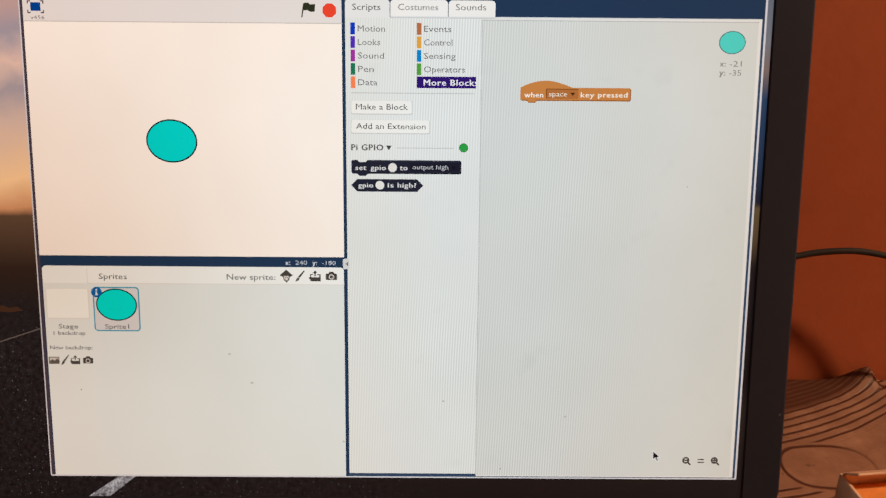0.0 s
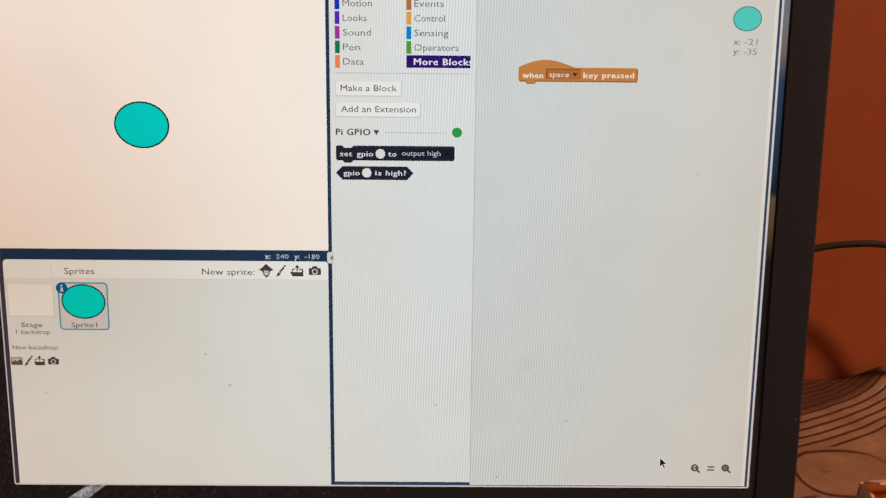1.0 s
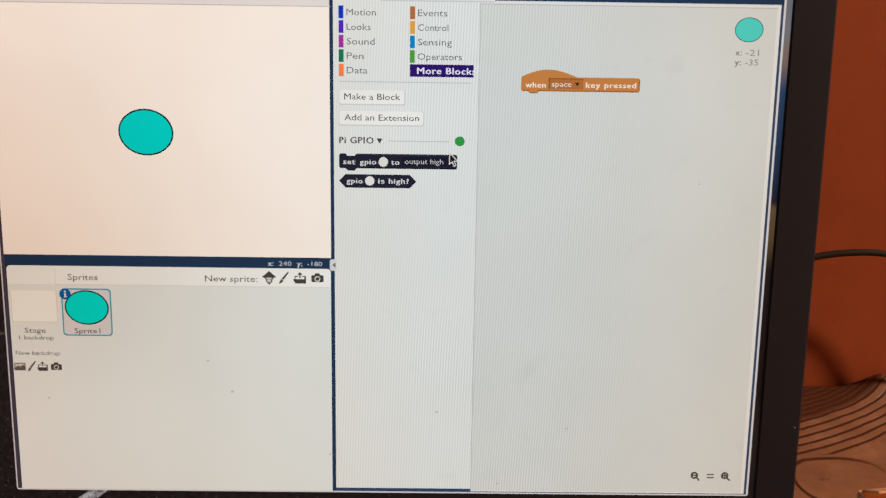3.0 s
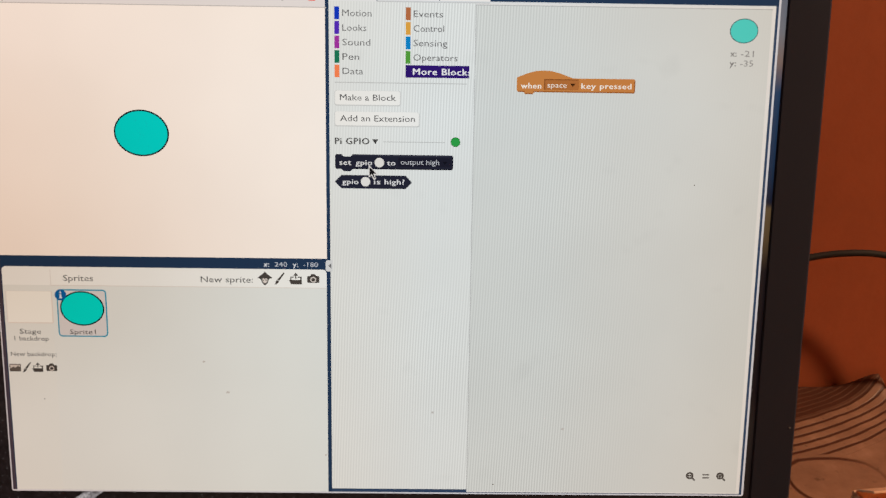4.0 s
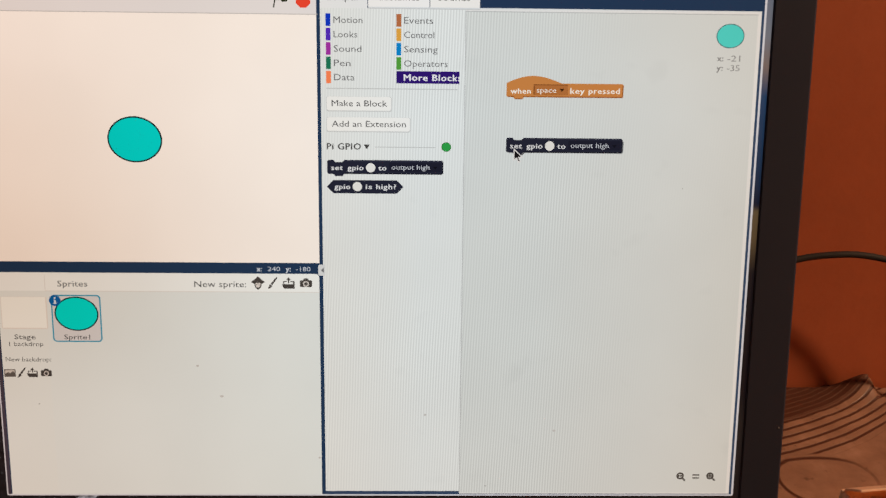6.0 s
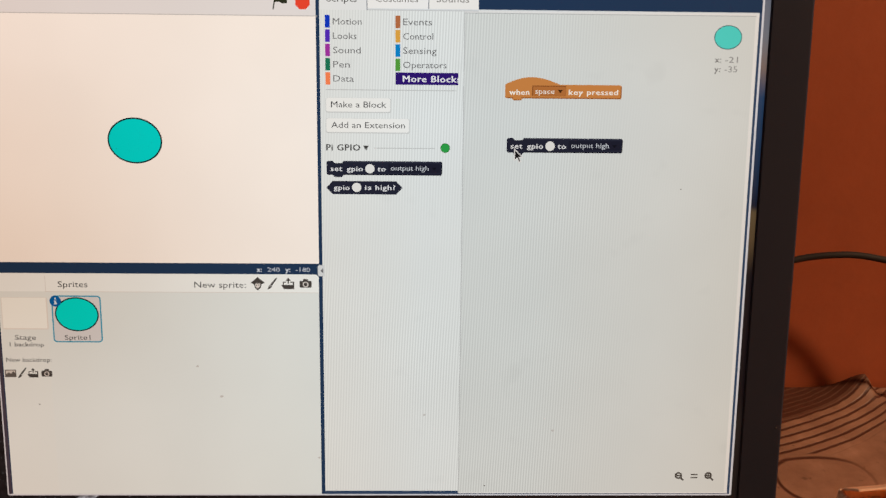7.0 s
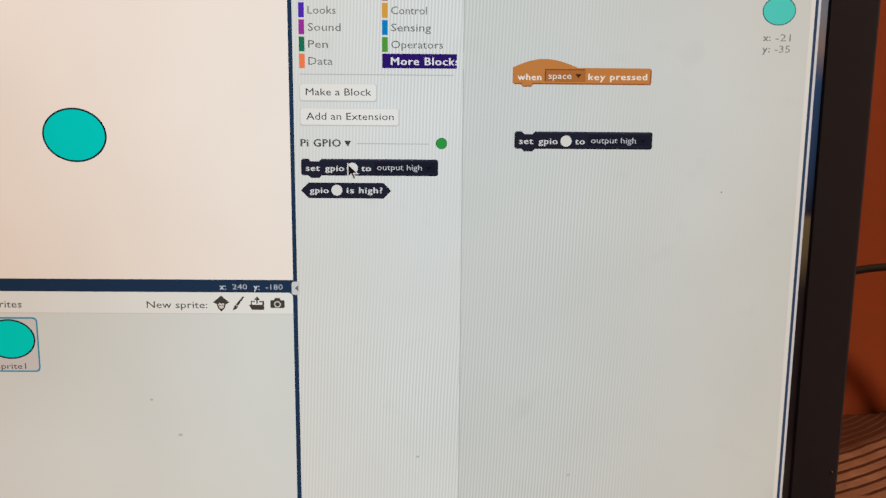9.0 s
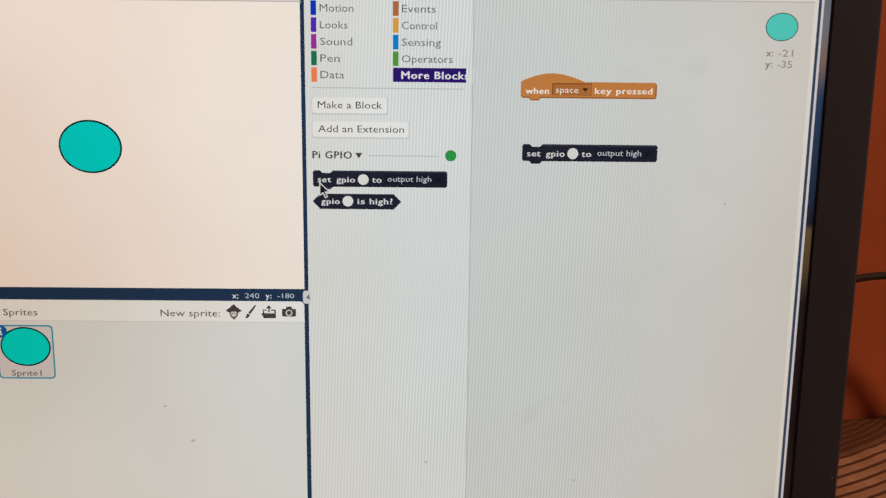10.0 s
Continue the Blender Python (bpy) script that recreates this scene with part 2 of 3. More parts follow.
def boxed(lo, hi, bevel=0.0, segments=2):
    return box(bmesh.new(), lo, hi, bevel, segments)


def tube(points, radius, sides=12):
    """A round cable through the points, smoothed."""
    pts = [Vector(p) for p in points]
    fine = []
    for i in range(len(pts) - 1):
        p0, p1, p2, p3 = pts[max(i - 1, 0)], pts[i], pts[i + 1], pts[min(i + 2, len(pts) - 1)]
        for k in range(8):
            s = k / 8
            fine.append(0.5 * (2 * p1 + (p2 - p0) * s + (2 * p0 - 5 * p1 + 4 * p2 - p3) * s * s + (3 * p1 - p0 - 3 * p2 + p3) * s ** 3))
    fine.append(pts[-1])
    bm = bmesh.new()
    rings = []
    for i, q in enumerate(fine):
        d = (fine[min(i + 1, len(fine) - 1)] - fine[max(i - 1, 0)]).normalized()
        a = d.orthogonal().normalized() if abs(d.z) > 0.95 else d.cross(Vector((0, 0, 1))).normalized()
        b = d.cross(a)
        rings.append([bm.verts.new(q + radius * (math.cos(2 * math.pi * k / sides) * a + math.sin(2 * math.pi * k / sides) * b)) for k in range(sides)])
    for r, s in zip(rings, rings[1:]):
        for k in range(sides):
            bm.faces.new((r[k], r[(k + 1) % sides], s[(k + 1) % sides], s[k])).smooth = True
    bm.faces.new(rings[0]), bm.faces.new(rings[-1])
    bmesh.ops.recalc_face_normals(bm, faces=bm.faces)
    return bm


def thing(name, place, label, category, **tags):
    ob = new(name)
    ob.matrix_world = place
    return tagged(ob, label, category, **tags)


# ---- the room ----
def slab(name, lo, hi, material, label, category):
    ob = part(name, boxed(lo, hi), material, None)
    return tagged(ob, label, category, kind="structure")


WALL_Y = 0.0895
slab("wall_north", (-2.2, WALL_Y, 0.0), (3.6, WALL_Y + 0.12, 2.5), WALL, "deep orange painted wall behind the desk", "wall")
slab("wall_south", (-2.2, -3.32, 0.0), (3.6, -3.2, 2.5), PLASTER, "plain pale plaster wall behind the viewer", "wall")
slab("wall_west", (-2.32, -3.32, 0.0), (-2.2, WALL_Y + 0.12, 2.5), PLASTER, "plain pale plaster side wall", "wall")
slab("wall_east", (3.6, -3.32, 0.0), (3.72, WALL_Y + 0.12, 2.5), WALL, "orange painted side wall", "wall")
slab("floor", (-2.32, -3.32, -0.1), (3.72, WALL_Y + 0.12, 0.0), FLOORBOARD, "brown floor of the room", "floor")
slab("ceiling", (-2.32, -3.32, 2.5), (3.72, WALL_Y + 0.12, 2.6), PLASTER, "plain white ceiling", "ceiling")


def assumed_floor_lamp():
    """An assumed standing lamp, out of view beside the desk, whose head is turned to the wall behind the monitor."""
    lamp = thing("assumed_floor_lamp", pose(1.10, -0.39, 0), "assumed black metal floor lamp with a turned-down cone shade, out of view", "lamp")
    bm = bmesh.new()
    bmesh.ops.create_cone(bm, cap_ends=True, segments=48, radius1=0.14, radius2=0.13, depth=0.022, matrix=Matrix.Translation((0, 0, 0.011)))
    part("base", bm, BLACK, lamp)
    bm = bmesh.new()
    bmesh.ops.create_cone(bm, cap_ends=True, segments=20, radius1=0.011, radius2=0.011, depth=1.65, matrix=Matrix.Translation((0, 0, 0.845)))
    part("pole", bm, BLACK, lamp)
    aim = look((0.950, -0.290, 1.550), (0.25, 0.09, 0.85))
    aim.translation = Vector((0.950, -0.290, 1.550)) - Vector((1.10, -0.39, 0))
    bm = bmesh.new()
    bmesh.ops.create_cone(bm, cap_ends=False, segments=48, radius1=0.085, radius2=0.03, depth=0.13, matrix=aim @ Matrix.Translation((0, 0, 0.075)))
    part("shade", bm, BLACK, lamp)
    part("arm", tube([(0, 0, 1.66), aim @ Vector((0, 0, 0.20)), aim @ Vector((0, 0, 0.135))], 0.008), BLACK, lamp)
    return lamp


assumed_floor_lamp()


# ---- the desk ----
def desk():
    ob = thing("desk", pose(0, 0, 0), "rustic wooden desk with bold dark grain lines against the orange wall", "desk")
    back = WALL_Y - 0.003

    def rise(x, y):
        # the board's back edge cups upwards in one place
        along = (x - 0.2925) / (0.0145 if x < 0.2925 else 0.0035)
        return 0.0090 * math.exp(-along * along) * math.exp(-((y - back) / 0.011) ** 2)

    xs = sorted({round(-0.75 + 0.03 * i, 4) for i in range(50)} | {round(0.2 + 0.0022 * i, 4) for i in range(60)})
    ys = sorted({round(-0.6 + 0.03 * i, 4) for i in range(21)} | {round(0.04 + 0.0024 * i, 4) for i in range(30)} | {back})
    ys = [y for y in ys if y <= back]
    bm = bmesh.new()
    top = [[bm.verts.new((x, y, DESK + rise(x, y))) for y in ys] for x in xs]
    low = [[bm.verts.new((x, y, DESK - 0.036)) for y in (ys[0], ys[-1])] for x in xs]
    for i in range(len(xs) - 1):
        for j in range(len(ys) - 1):
            bm.faces.new((top[i][j], top[i + 1][j], top[i + 1][j + 1], top[i][j + 1])).smooth = True
        bm.faces.new((low[i][0], low[i][1], low[i + 1][1], low[i + 1][0]))
        bm.faces.new((low[i][0], low[i + 1][0], top[i + 1][0], top[i][0]))
        strip = (top[i + 1][-1], low[i + 1][1], low[i][1], top[i][-1])
        bm.faces.new(strip)
    for i in (0, -1):
        bm.faces.new([*top[i], low[i][1], low[i][0]])
    bmesh.ops.recalc_face_normals(bm, faces=bm.faces)
    part("desktop", bm, WOOD, ob)
    for x in (-0.69, 0.61):
        for y in (-0.55, 0.04):
            part("leg", boxed((x, y, 0.0), (x + 0.06, y + 0.06, DESK - 0.036), 0.004), WOOD, ob)
    return ob


desk()


def cables():
    # stiff enough to arch clear of the wall before it drops to the desk
    a = part("cable", tube([(0.10, 0.048, 0.800), (0.18, 0.055, 0.826), (0.2260, 0.0632, 0.8388), (0.2531, 0.0632, 0.8430), (0.2730, 0.0632, 0.8410), (0.2880, 0.0632, 0.8360),
                            (0.3004, 0.0632, 0.8275), (0.3110, 0.0632, 0.8165), (0.3230, 0.0632, 0.7960), (0.3330, 0.0632, 0.7720), (0.3560, 0.057, DESK + 0.0030), (0.3800, 0.052, DESK + 0.0018), (0.46, 0.04, DESK + 0.0018)], 0.0017), RUBBER, None)
    tagged(a, "black rubber cable arching across the orange wall", "cable")


cables()


def open_box():
    """A small card box with folded flaps; only a corner of it comes into view."""
    ob = thing("card_box", pose(0.2270, -0.032, DESK, 0, 0, 7), "small open tan cardboard box on the wooden desk", "box")
    w, d, h, t = 0.11, 0.085, 0.024, 0.0016
    part("base", boxed((0, -d, 0.0), (w, 0, t), 0.0003), CARD, ob)
    # inner base added just under the rim so the orange inside renders brighter
    part("raised_inside", boxed((t, -d + t, t), (w - t, -t, h - 0.005), 0.002), CARD_IN, ob, "orange inside of the box, raised to catch light")
    part("side", boxed((0, -t, t), (w, 0, h), 0.0004), CARD, ob)
    part("side", boxed((0, -d, t), (w, -d + t, h), 0.0004), CARD, ob)
    part("side", boxed((0, -d + t, t), (t, -t, h), 0.0004), CARD, ob)
    part("side", boxed((w - t, -d + t, t), (w, -t, h), 0.0004), CARD, ob)
    bm = boxed((0.002, -0.0005, 0), (w * 0.36, 0.0006, 0.012), 0.0003)
    bmesh.ops.transform(bm, matrix=pose(0, -0.0008, h, 55, 0, 0), verts=bm.verts)
    part("flap", bm, CARD, ob)
    bm = boxed((w * 0.38, -0.0005, 0), (w * 0.98, 0.0006, 0.012), 0.0003)
    bmesh.ops.transform(bm, matrix=pose(0, -0.0008, h, 40, 0, 0), verts=bm.verts)
    part("flap", bm, CARD, ob)
    return ob


open_box()

# ---- the monitor ----
MONITOR = thing("monitor", SCREEN @ Matrix.Translation(BASE), "black flat monitor, switched on, showing a block coding program", "monitor")
SX0, SX1, SZ0, SZ1 = -785, 653.4, -404, 496      # the lit panel, in dots


def on_monitor(name, bm, material, label="", parent=None):
    ob = part(name, bm, material, parent or MONITOR, label)
    if parent is None:
        ob.location = -BASE
    return ob


def monitor_shell():
    x0, x1, z0, z1 = SX0 * U, SX1 * U, SZ0 * U, SZ1 * U
    f, w, wb = -0.0009, 0.01790, 0.0042
    bm = bmesh.new()
    # bezel: an outer rounded lip and a slope down to the glass
    def loop(dx, dz_low, dz_up, y, r, seg=5):
        pts = []
        cx = ((x1 + dx - r, z1 + dz_up - r, 0), (x0 - dx + r, z1 + dz_up - r, 90), (x0 - dx + r, z0 - dz_low + r, 180), (x1 + dx - r, z0 - dz_low + r, 270))
        for px, pz, a0 in cx:
            for k in range(seg + 1):
                a = radians(a0 + 90 * k / seg)
                pts.append(bm.verts.new((px + r * math.cos(a), y, pz + r * math.sin(a))))
        return pts
    loops = [loop(-0.0002, -0.0002, -0.0002, 0.0004, 0.0003), loop(0.0, 0.0, 0.0, f + 0.0007, 0.0004), loop(0.0007, 0.0007, 0.0007, f, 0.001),
             loop(w - 0.0010, wb - 0.0010, w - 0.0010, f, 0.007), loop(w - 0.0003, wb - 0.0003, w - 0.0003, f + 0.0004, 0.0077), loop(w, wb, w, f + 0.0028, 0.008), loop(w - 0.001, wb - 0.003, w - 0.001, 0.012, 0.008)]
    for n, (a, b) in enumerate(zip(loops, loops[1:])):
        for k in range(len(a)):
            q = (k + 1) % len(a)
            bm.faces.new((a[k], a[q], b[q], b[k])).smooth = n > 4
    bmesh.ops.recalc_face_normals(bm, faces=bm.faces)
    on_monitor("bezel", bm, BLACK)
    on_monitor("back_shell", boxed((x0 - w + 0.004, 0.0122, z0 + 0.006), (x1 + w - 0.004, 0.034, z1 + w - 0.004), 0.005, 3), BLACK)
    bm = boxed((-0.11, -0.012, 0.0), (0.11, 0.05, 0.006), 0.002)
    bmesh.ops.transform(bm, matrix=pose(0, 0, 0, LEAN, 0, 0), verts=bm.verts)
    foot = part("foot", bm, BLACK, MONITOR)
    bm = boxed((-0.045, 0.0342, -0.104), (0.005, 0.0402, -0.02), 0.002)
    on_monitor("neck", bm, BLACK)
    bm = bmesh.new()
    bmesh.ops.create_uvsphere(bm, u_segments=12, v_segments=8, radius=0.0004, matrix=Matrix.Translation((707.4 * U, f, -254.6 * U)))
    on_monitor("power_led", bm, LED_GLASS, "tiny clear power light")


monitor_shell()


# flat pictures on the panel, in dots; each layer lies a tenth of a millimetre over the one below
STEP = 0.0001


PANES = {"window": (1, 0, 1, 0), "stage": (1.0, -0.5, 1.0017, -1.0), "sprites": (0.9983, -2.67, 0.9808, 1.7), "palette": (1.0072, -1.43, 0.9978, -0.76),
         "scripts": (1.0204, -4.93, 1.0081, -5.27), "dragged": (1.013, 0, 1.03, 0)}      # scale and offset of each pane's own layout
pane = "window"


def set_pane(name):
    global pane
    pane = name


def placed(x, z):
    a, b, c, d = PANES[pane]
    return a * x + b, c * z + d


def polys(lists, layer):
    bm = bmesh.new()
    for pts in lists:
        face = bm.faces.new([bm.verts.new((x * U, -layer * STEP, z * U)) for x, z in (placed(*p) for p in pts)])
        face.normal_update()
        if face.normal.y > 0:
            face.normal_flip()
    return bm


def rect(x0, z0, x1, z1):
    return [(x0, z0), (x1, z0), (x1, z1), (x0, z1)]


def rrect(x0, z0, x1, z1, r, corners="1111", seg=5):
    """A rectangle with rounded corners: lower left, lower right, upper right, upper left."""
    pts = []
    for (cx, cz, a0), on, (sx, sz) in zip(((x0 + r, z0 + r, 180), (x1 - r, z0 + r, 270), (x1 - r, z1 - r, 0), (x0 + r, z1 - r, 90)), corners,
                                          ((x0, z0), (x1, z0), (x1, z1), (x0, z1))):
        if on == "1":
            pts += [(cx + r * math.cos(radians(a0 + 90 * k / seg)), cz + r * math.sin(radians(a0 + 90 * k / seg))) for k in range(seg + 1)]
        else:
            pts.append((sx, sz))
    return pts


def oval(cx, cz, rx, rz, seg=48, turn=0.0):
    c, s = math.cos(radians(turn)), math.sin(radians(turn))
    out = []
    for k in range(seg):
        a, b = rx * math.cos(2 * math.pi * k / seg), rz * math.sin(2 * math.pi * k / seg)
        out.append((cx + a * c - b * s, cz + a * s + b * c))
    return out


def bar(x0, z0, x1, z1, w):
    d = Vector((x1 - x0, z1 - z0)).normalized() * w / 2
    return [(x0 - d.y, z0 + d.x), (x0 + d.y, z0 - d.x), (x1 + d.y, z1 - d.x), (x1 - d.y, z1 + d.x)]


def ring(cx, cz, r, w, seg=24):
    out = []
    for k in range(seg):
        a, b = 2 * math.pi * k / seg, 2 * math.pi * (k + 1) / seg
        out.append([(cx + (r - w / 2) * math.cos(a), cz + (r - w / 2) * math.sin(a)), (cx + (r + w / 2) * math.cos(a), cz + (r + w / 2) * math.sin(a)),
                    (cx + (r + w / 2) * math.cos(b), cz + (r + w / 2) * math.sin(b)), (cx + (r - w / 2) * math.cos(b), cz + (r - w / 2) * math.sin(b))])
    return out


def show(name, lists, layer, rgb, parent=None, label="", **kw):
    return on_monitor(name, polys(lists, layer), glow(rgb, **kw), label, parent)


def word_mesh(body, bold):
    data = bpy.data.curves.new("lettering", "FONT")
    data.body, data.size, data.resolution_u = body, 1.0, 2
    data.space_character = 1.10 if bold else 1.0
    ob = bpy.data.objects.new("lettering", data)
    scene.collection.objects.link(ob)
    dg = bpy.context.evaluated_depsgraph_get()
    mesh = bpy.data.meshes.new_from_object(ob.evaluated_get(dg))
    bpy.data.objects.remove(ob)
    return mesh


def cap_height():
    return max(v.co.y for v in word_mesh("H", False).vertices)


CAP = cap_height()


def write(body, x0, x1, zc, cap, rgb, layer, parent, bold=False, name="lettering", shift=(0, 0)):
    """Letters from x0 to x1 whose capitals stand round the height zc."""
    mesh = word_mesh(body, bold)
    lo, hi = min(v.co.x for v in mesh.vertices), max(v.co.x for v in mesh.vertices)
    sx, sz = (x1 - x0) / (hi - lo), cap / CAP
    for v in mesh.vertices:
        x, z = placed(x0 + (v.co.x - lo) * sx - shift[0], zc - cap / 2 + v.co.y * sz - shift[1])
        v.co = (x * U, -layer * STEP, z * U)
    bm = bmesh.new()
    # heavy letters are struck three times, a hair apart
    for k, (dx, dz) in enumerate(((0, 0), (0.045, 0.0), (-0.045, 0.0), (0, 0.025)) if bold else ((0, 0),)):
        copy = mesh.copy()
        copy.transform(Matrix.Translation((dx * cap * U, -k * 0.000004, dz * cap * U)))
        bm.from_mesh(copy)
        bpy.data.meshes.remove(copy)
    bpy.data.meshes.remove(mesh)
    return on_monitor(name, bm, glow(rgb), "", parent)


INK, PALE_INK, DARK = (78, 78, 80), (114, 114, 116), (62, 62, 62)
NAVY, WHITE, TURQ, BLOCK = (33, 56, 87), (250, 246, 244), (0, 220, 217), (34, 37, 54)


def desktop_and_window():
    panel = on_monitor("lcd_panel", polys([rect(SX0 - 1, SZ0 - 1, SX1 + 1, SZ1 + 1)], 0), WALLPAPER, "lit panel with a dusk road desktop picture")
    on_monitor("road_line", polys([[(-338, -362), (-364, -362), (-436, -411), (-400, -411)]], 0.6), ROAD_PAINT, "", panel)
    show("road_line", [bar(-700, -191, -470, -113, 2.0)], 0.6, (100, 92, 90), panel)
    show("grass_tuft", [[(-580, -90), (-566, -84), (-556, -87), (-545, -80), (-534, -85), (-522, -83), (-512, -89), (-530, -92), (-552, -91), (-566, -94)]], 0.5, (70, 47, 34), panel)
    # the program's window: a thin pale line round a navy field
    win = show("window_frame", [rrect(-485.9, -368.6, 644.4, 470, 3)], 1, (214, 216, 226), None)
    show("window_field", [rect(-484.0, -366.2, 641.2, 440)], 1.5, NAVY, win)
    # left end of the navy field, recoloured to paint in the viewing-angle shift
    show("window_edge", [rect(-484.0, -366.2, -479.0, 440)], 1.8, (70, 62, 74), win)
    show("window_edge", [rect(637.0, -366.2, 641.2, 372), rect(5, -366.2, 637.0, -362)], 1.8, (52, 72, 102), win)
    show("title_bar", [rect(-484.0, 440, 641.2, 468)], 1.5, (60, 64, 72), win)
    return panel, win


def stage_area():
    st = show("stage", [rect(-479, 2, 1, 361)], 3, (255, 247, 241), None, "bright stage area with a turquoise oval")
    show("stage_bar", [rrect(-479, 361.5, 1, 400, 6, "0011")], 3, (232, 228, 229), st)
    show("stage_bar_edge", [rect(-479, 360.6, 3, 361.8)], 3.5, (196, 192, 190), st)
    show("sprite_outline", [oval(-263, 182.6, 39.4, 33.2, 56, -4)], 4, (22, 40, 44), st)
    show("sprite_oval", [oval(-263, 182.6, 37.2, 31.0, 56, -4)], 5, TURQ, st, "turquoise oval")
    # bar icons
    b = []
    for sx in (-1, 1):
        for sz in (-1, 1):
            cx, cz = -459.5 + sx * 12.5, 382 + sz * 9.5
            b += [rect(min(cx, cx - sx * 5), min(cz, cz - sz * 1.6), max(cx, cx - sx * 5), max(cz, cz - sz * 1.6)),
                  rect(min(cx, cx - sx * 1.6), min(cz, cz - sz * 5), max(cx, cx - sx * 1.6), max(cz, cz - sz * 5))]
    show("full_screen_corners", b, 4, (40, 40, 44), st)
    show("full_screen_icon", [rect(-467, 376, -452, 388.5)], 4, (0, 66, 150), st)
    write("v456", -468, -447, 366.5, 5.6, (140, 132, 130), 4, st)
    show("green_flag", [bar(-59, 370, -55.5, 391, 1.8), [(-55.5, 391), (-50, 391.5), (-46, 389), (-38.5, 389.5), (-39.5, 378.5), (-46, 378), (-50, 380.5), (-57, 380)]], 4, (46, 50, 36), st)
    show("stop_sign", [oval(-17.3, 380.4, 11, 11, 8, 22.5)], 4, (238, 72, 50), st)
    # read-out under the stage
    write("x:", -92, -84.5, -7.2, 7.5, (214, 222, 234), 3, st, True)
    write("240", -76, -57.5, -7.2, 6.6, (200, 208, 222), 3, st)
    write("y:", -49, -42, -7.2, 7.5, (214, 222, 234), 3, st, True)
    write("-180", -34, -12.4, -7.2, 6.6, (200, 208, 222), 3, st)
    show("panel_handle", [rrect(-1, -17, 9.4, 0, 3, "1001")], 4.5, (216, 220, 224), st)
    show("handle_arrow", [[(3, -8.5), (7.4, -4.5), (7.4, -12.5)]], 5, (116, 118, 122), st)


def camera_icon(cx, cz, s):
    return [rrect(cx - 9 * s, cz - 6 * s, cx + 9 * s, cz + 4.5 * s, 1.6 * s), [(cx - 4.5 * s, cz + 4 * s), (cx - 3 * s, cz + 7.5 * s), (cx + 3 * s, cz + 7.5 * s), (cx + 4.5 * s, cz + 4 * s)]]


def folder_icon(cx, cz, s):
    """An open tray with an arrow that rises out of it."""
    return [[(cx - 10 * s, cz - 1.2 * s), (cx + 6.4 * s, cz - 1.2 * s), (cx + 6.4 * s, cz - 7.6 * s), (cx - 6.6 * s, cz - 7.6 * s)],
            rect(cx + 6.4 * s, cz - 7.6 * s, cx + 8.4 * s, cz + 3.6 * s), rect(cx + 2.6 * s, cz + 2.0 * s, cx + 6.4 * s, cz + 3.6 * s),
            rect(cx - 7.6 * s, cz - 1.2 * s, cx - 6.2 * s, cz + 3.6 * s), rect(cx - 6.2 * s, cz + 2.2 * s, cx - 2.8 * s, cz + 3.6 * s),
            rect(cx - 0.9 * s, cz + 0.4 * s, cx + 0.9 * s, cz + 5.4 * s), [(cx - 3.6 * s, cz + 5.0 * s), (cx, cz + 9.4 * s), (cx + 3.6 * s, cz + 5.0 * s)]]


def brush_icon(cx, cz, s):
    return [[(cx + 5.9 * s, cz + 9 * s), (cx + 7.4 * s, cz + 8 * s), (cx - 0.3 * s, cz - 3.1 * s), (cx - 2.9 * s, cz - 1.4 * s)], [(cx - 3.8 * s, cz - 1.8 * s), (cx - 0.2 * s, cz - 4.2 * s), (cx - 2.4 * s, cz - 7 * s), (cx - 7 * s, cz - 9 * s)]]


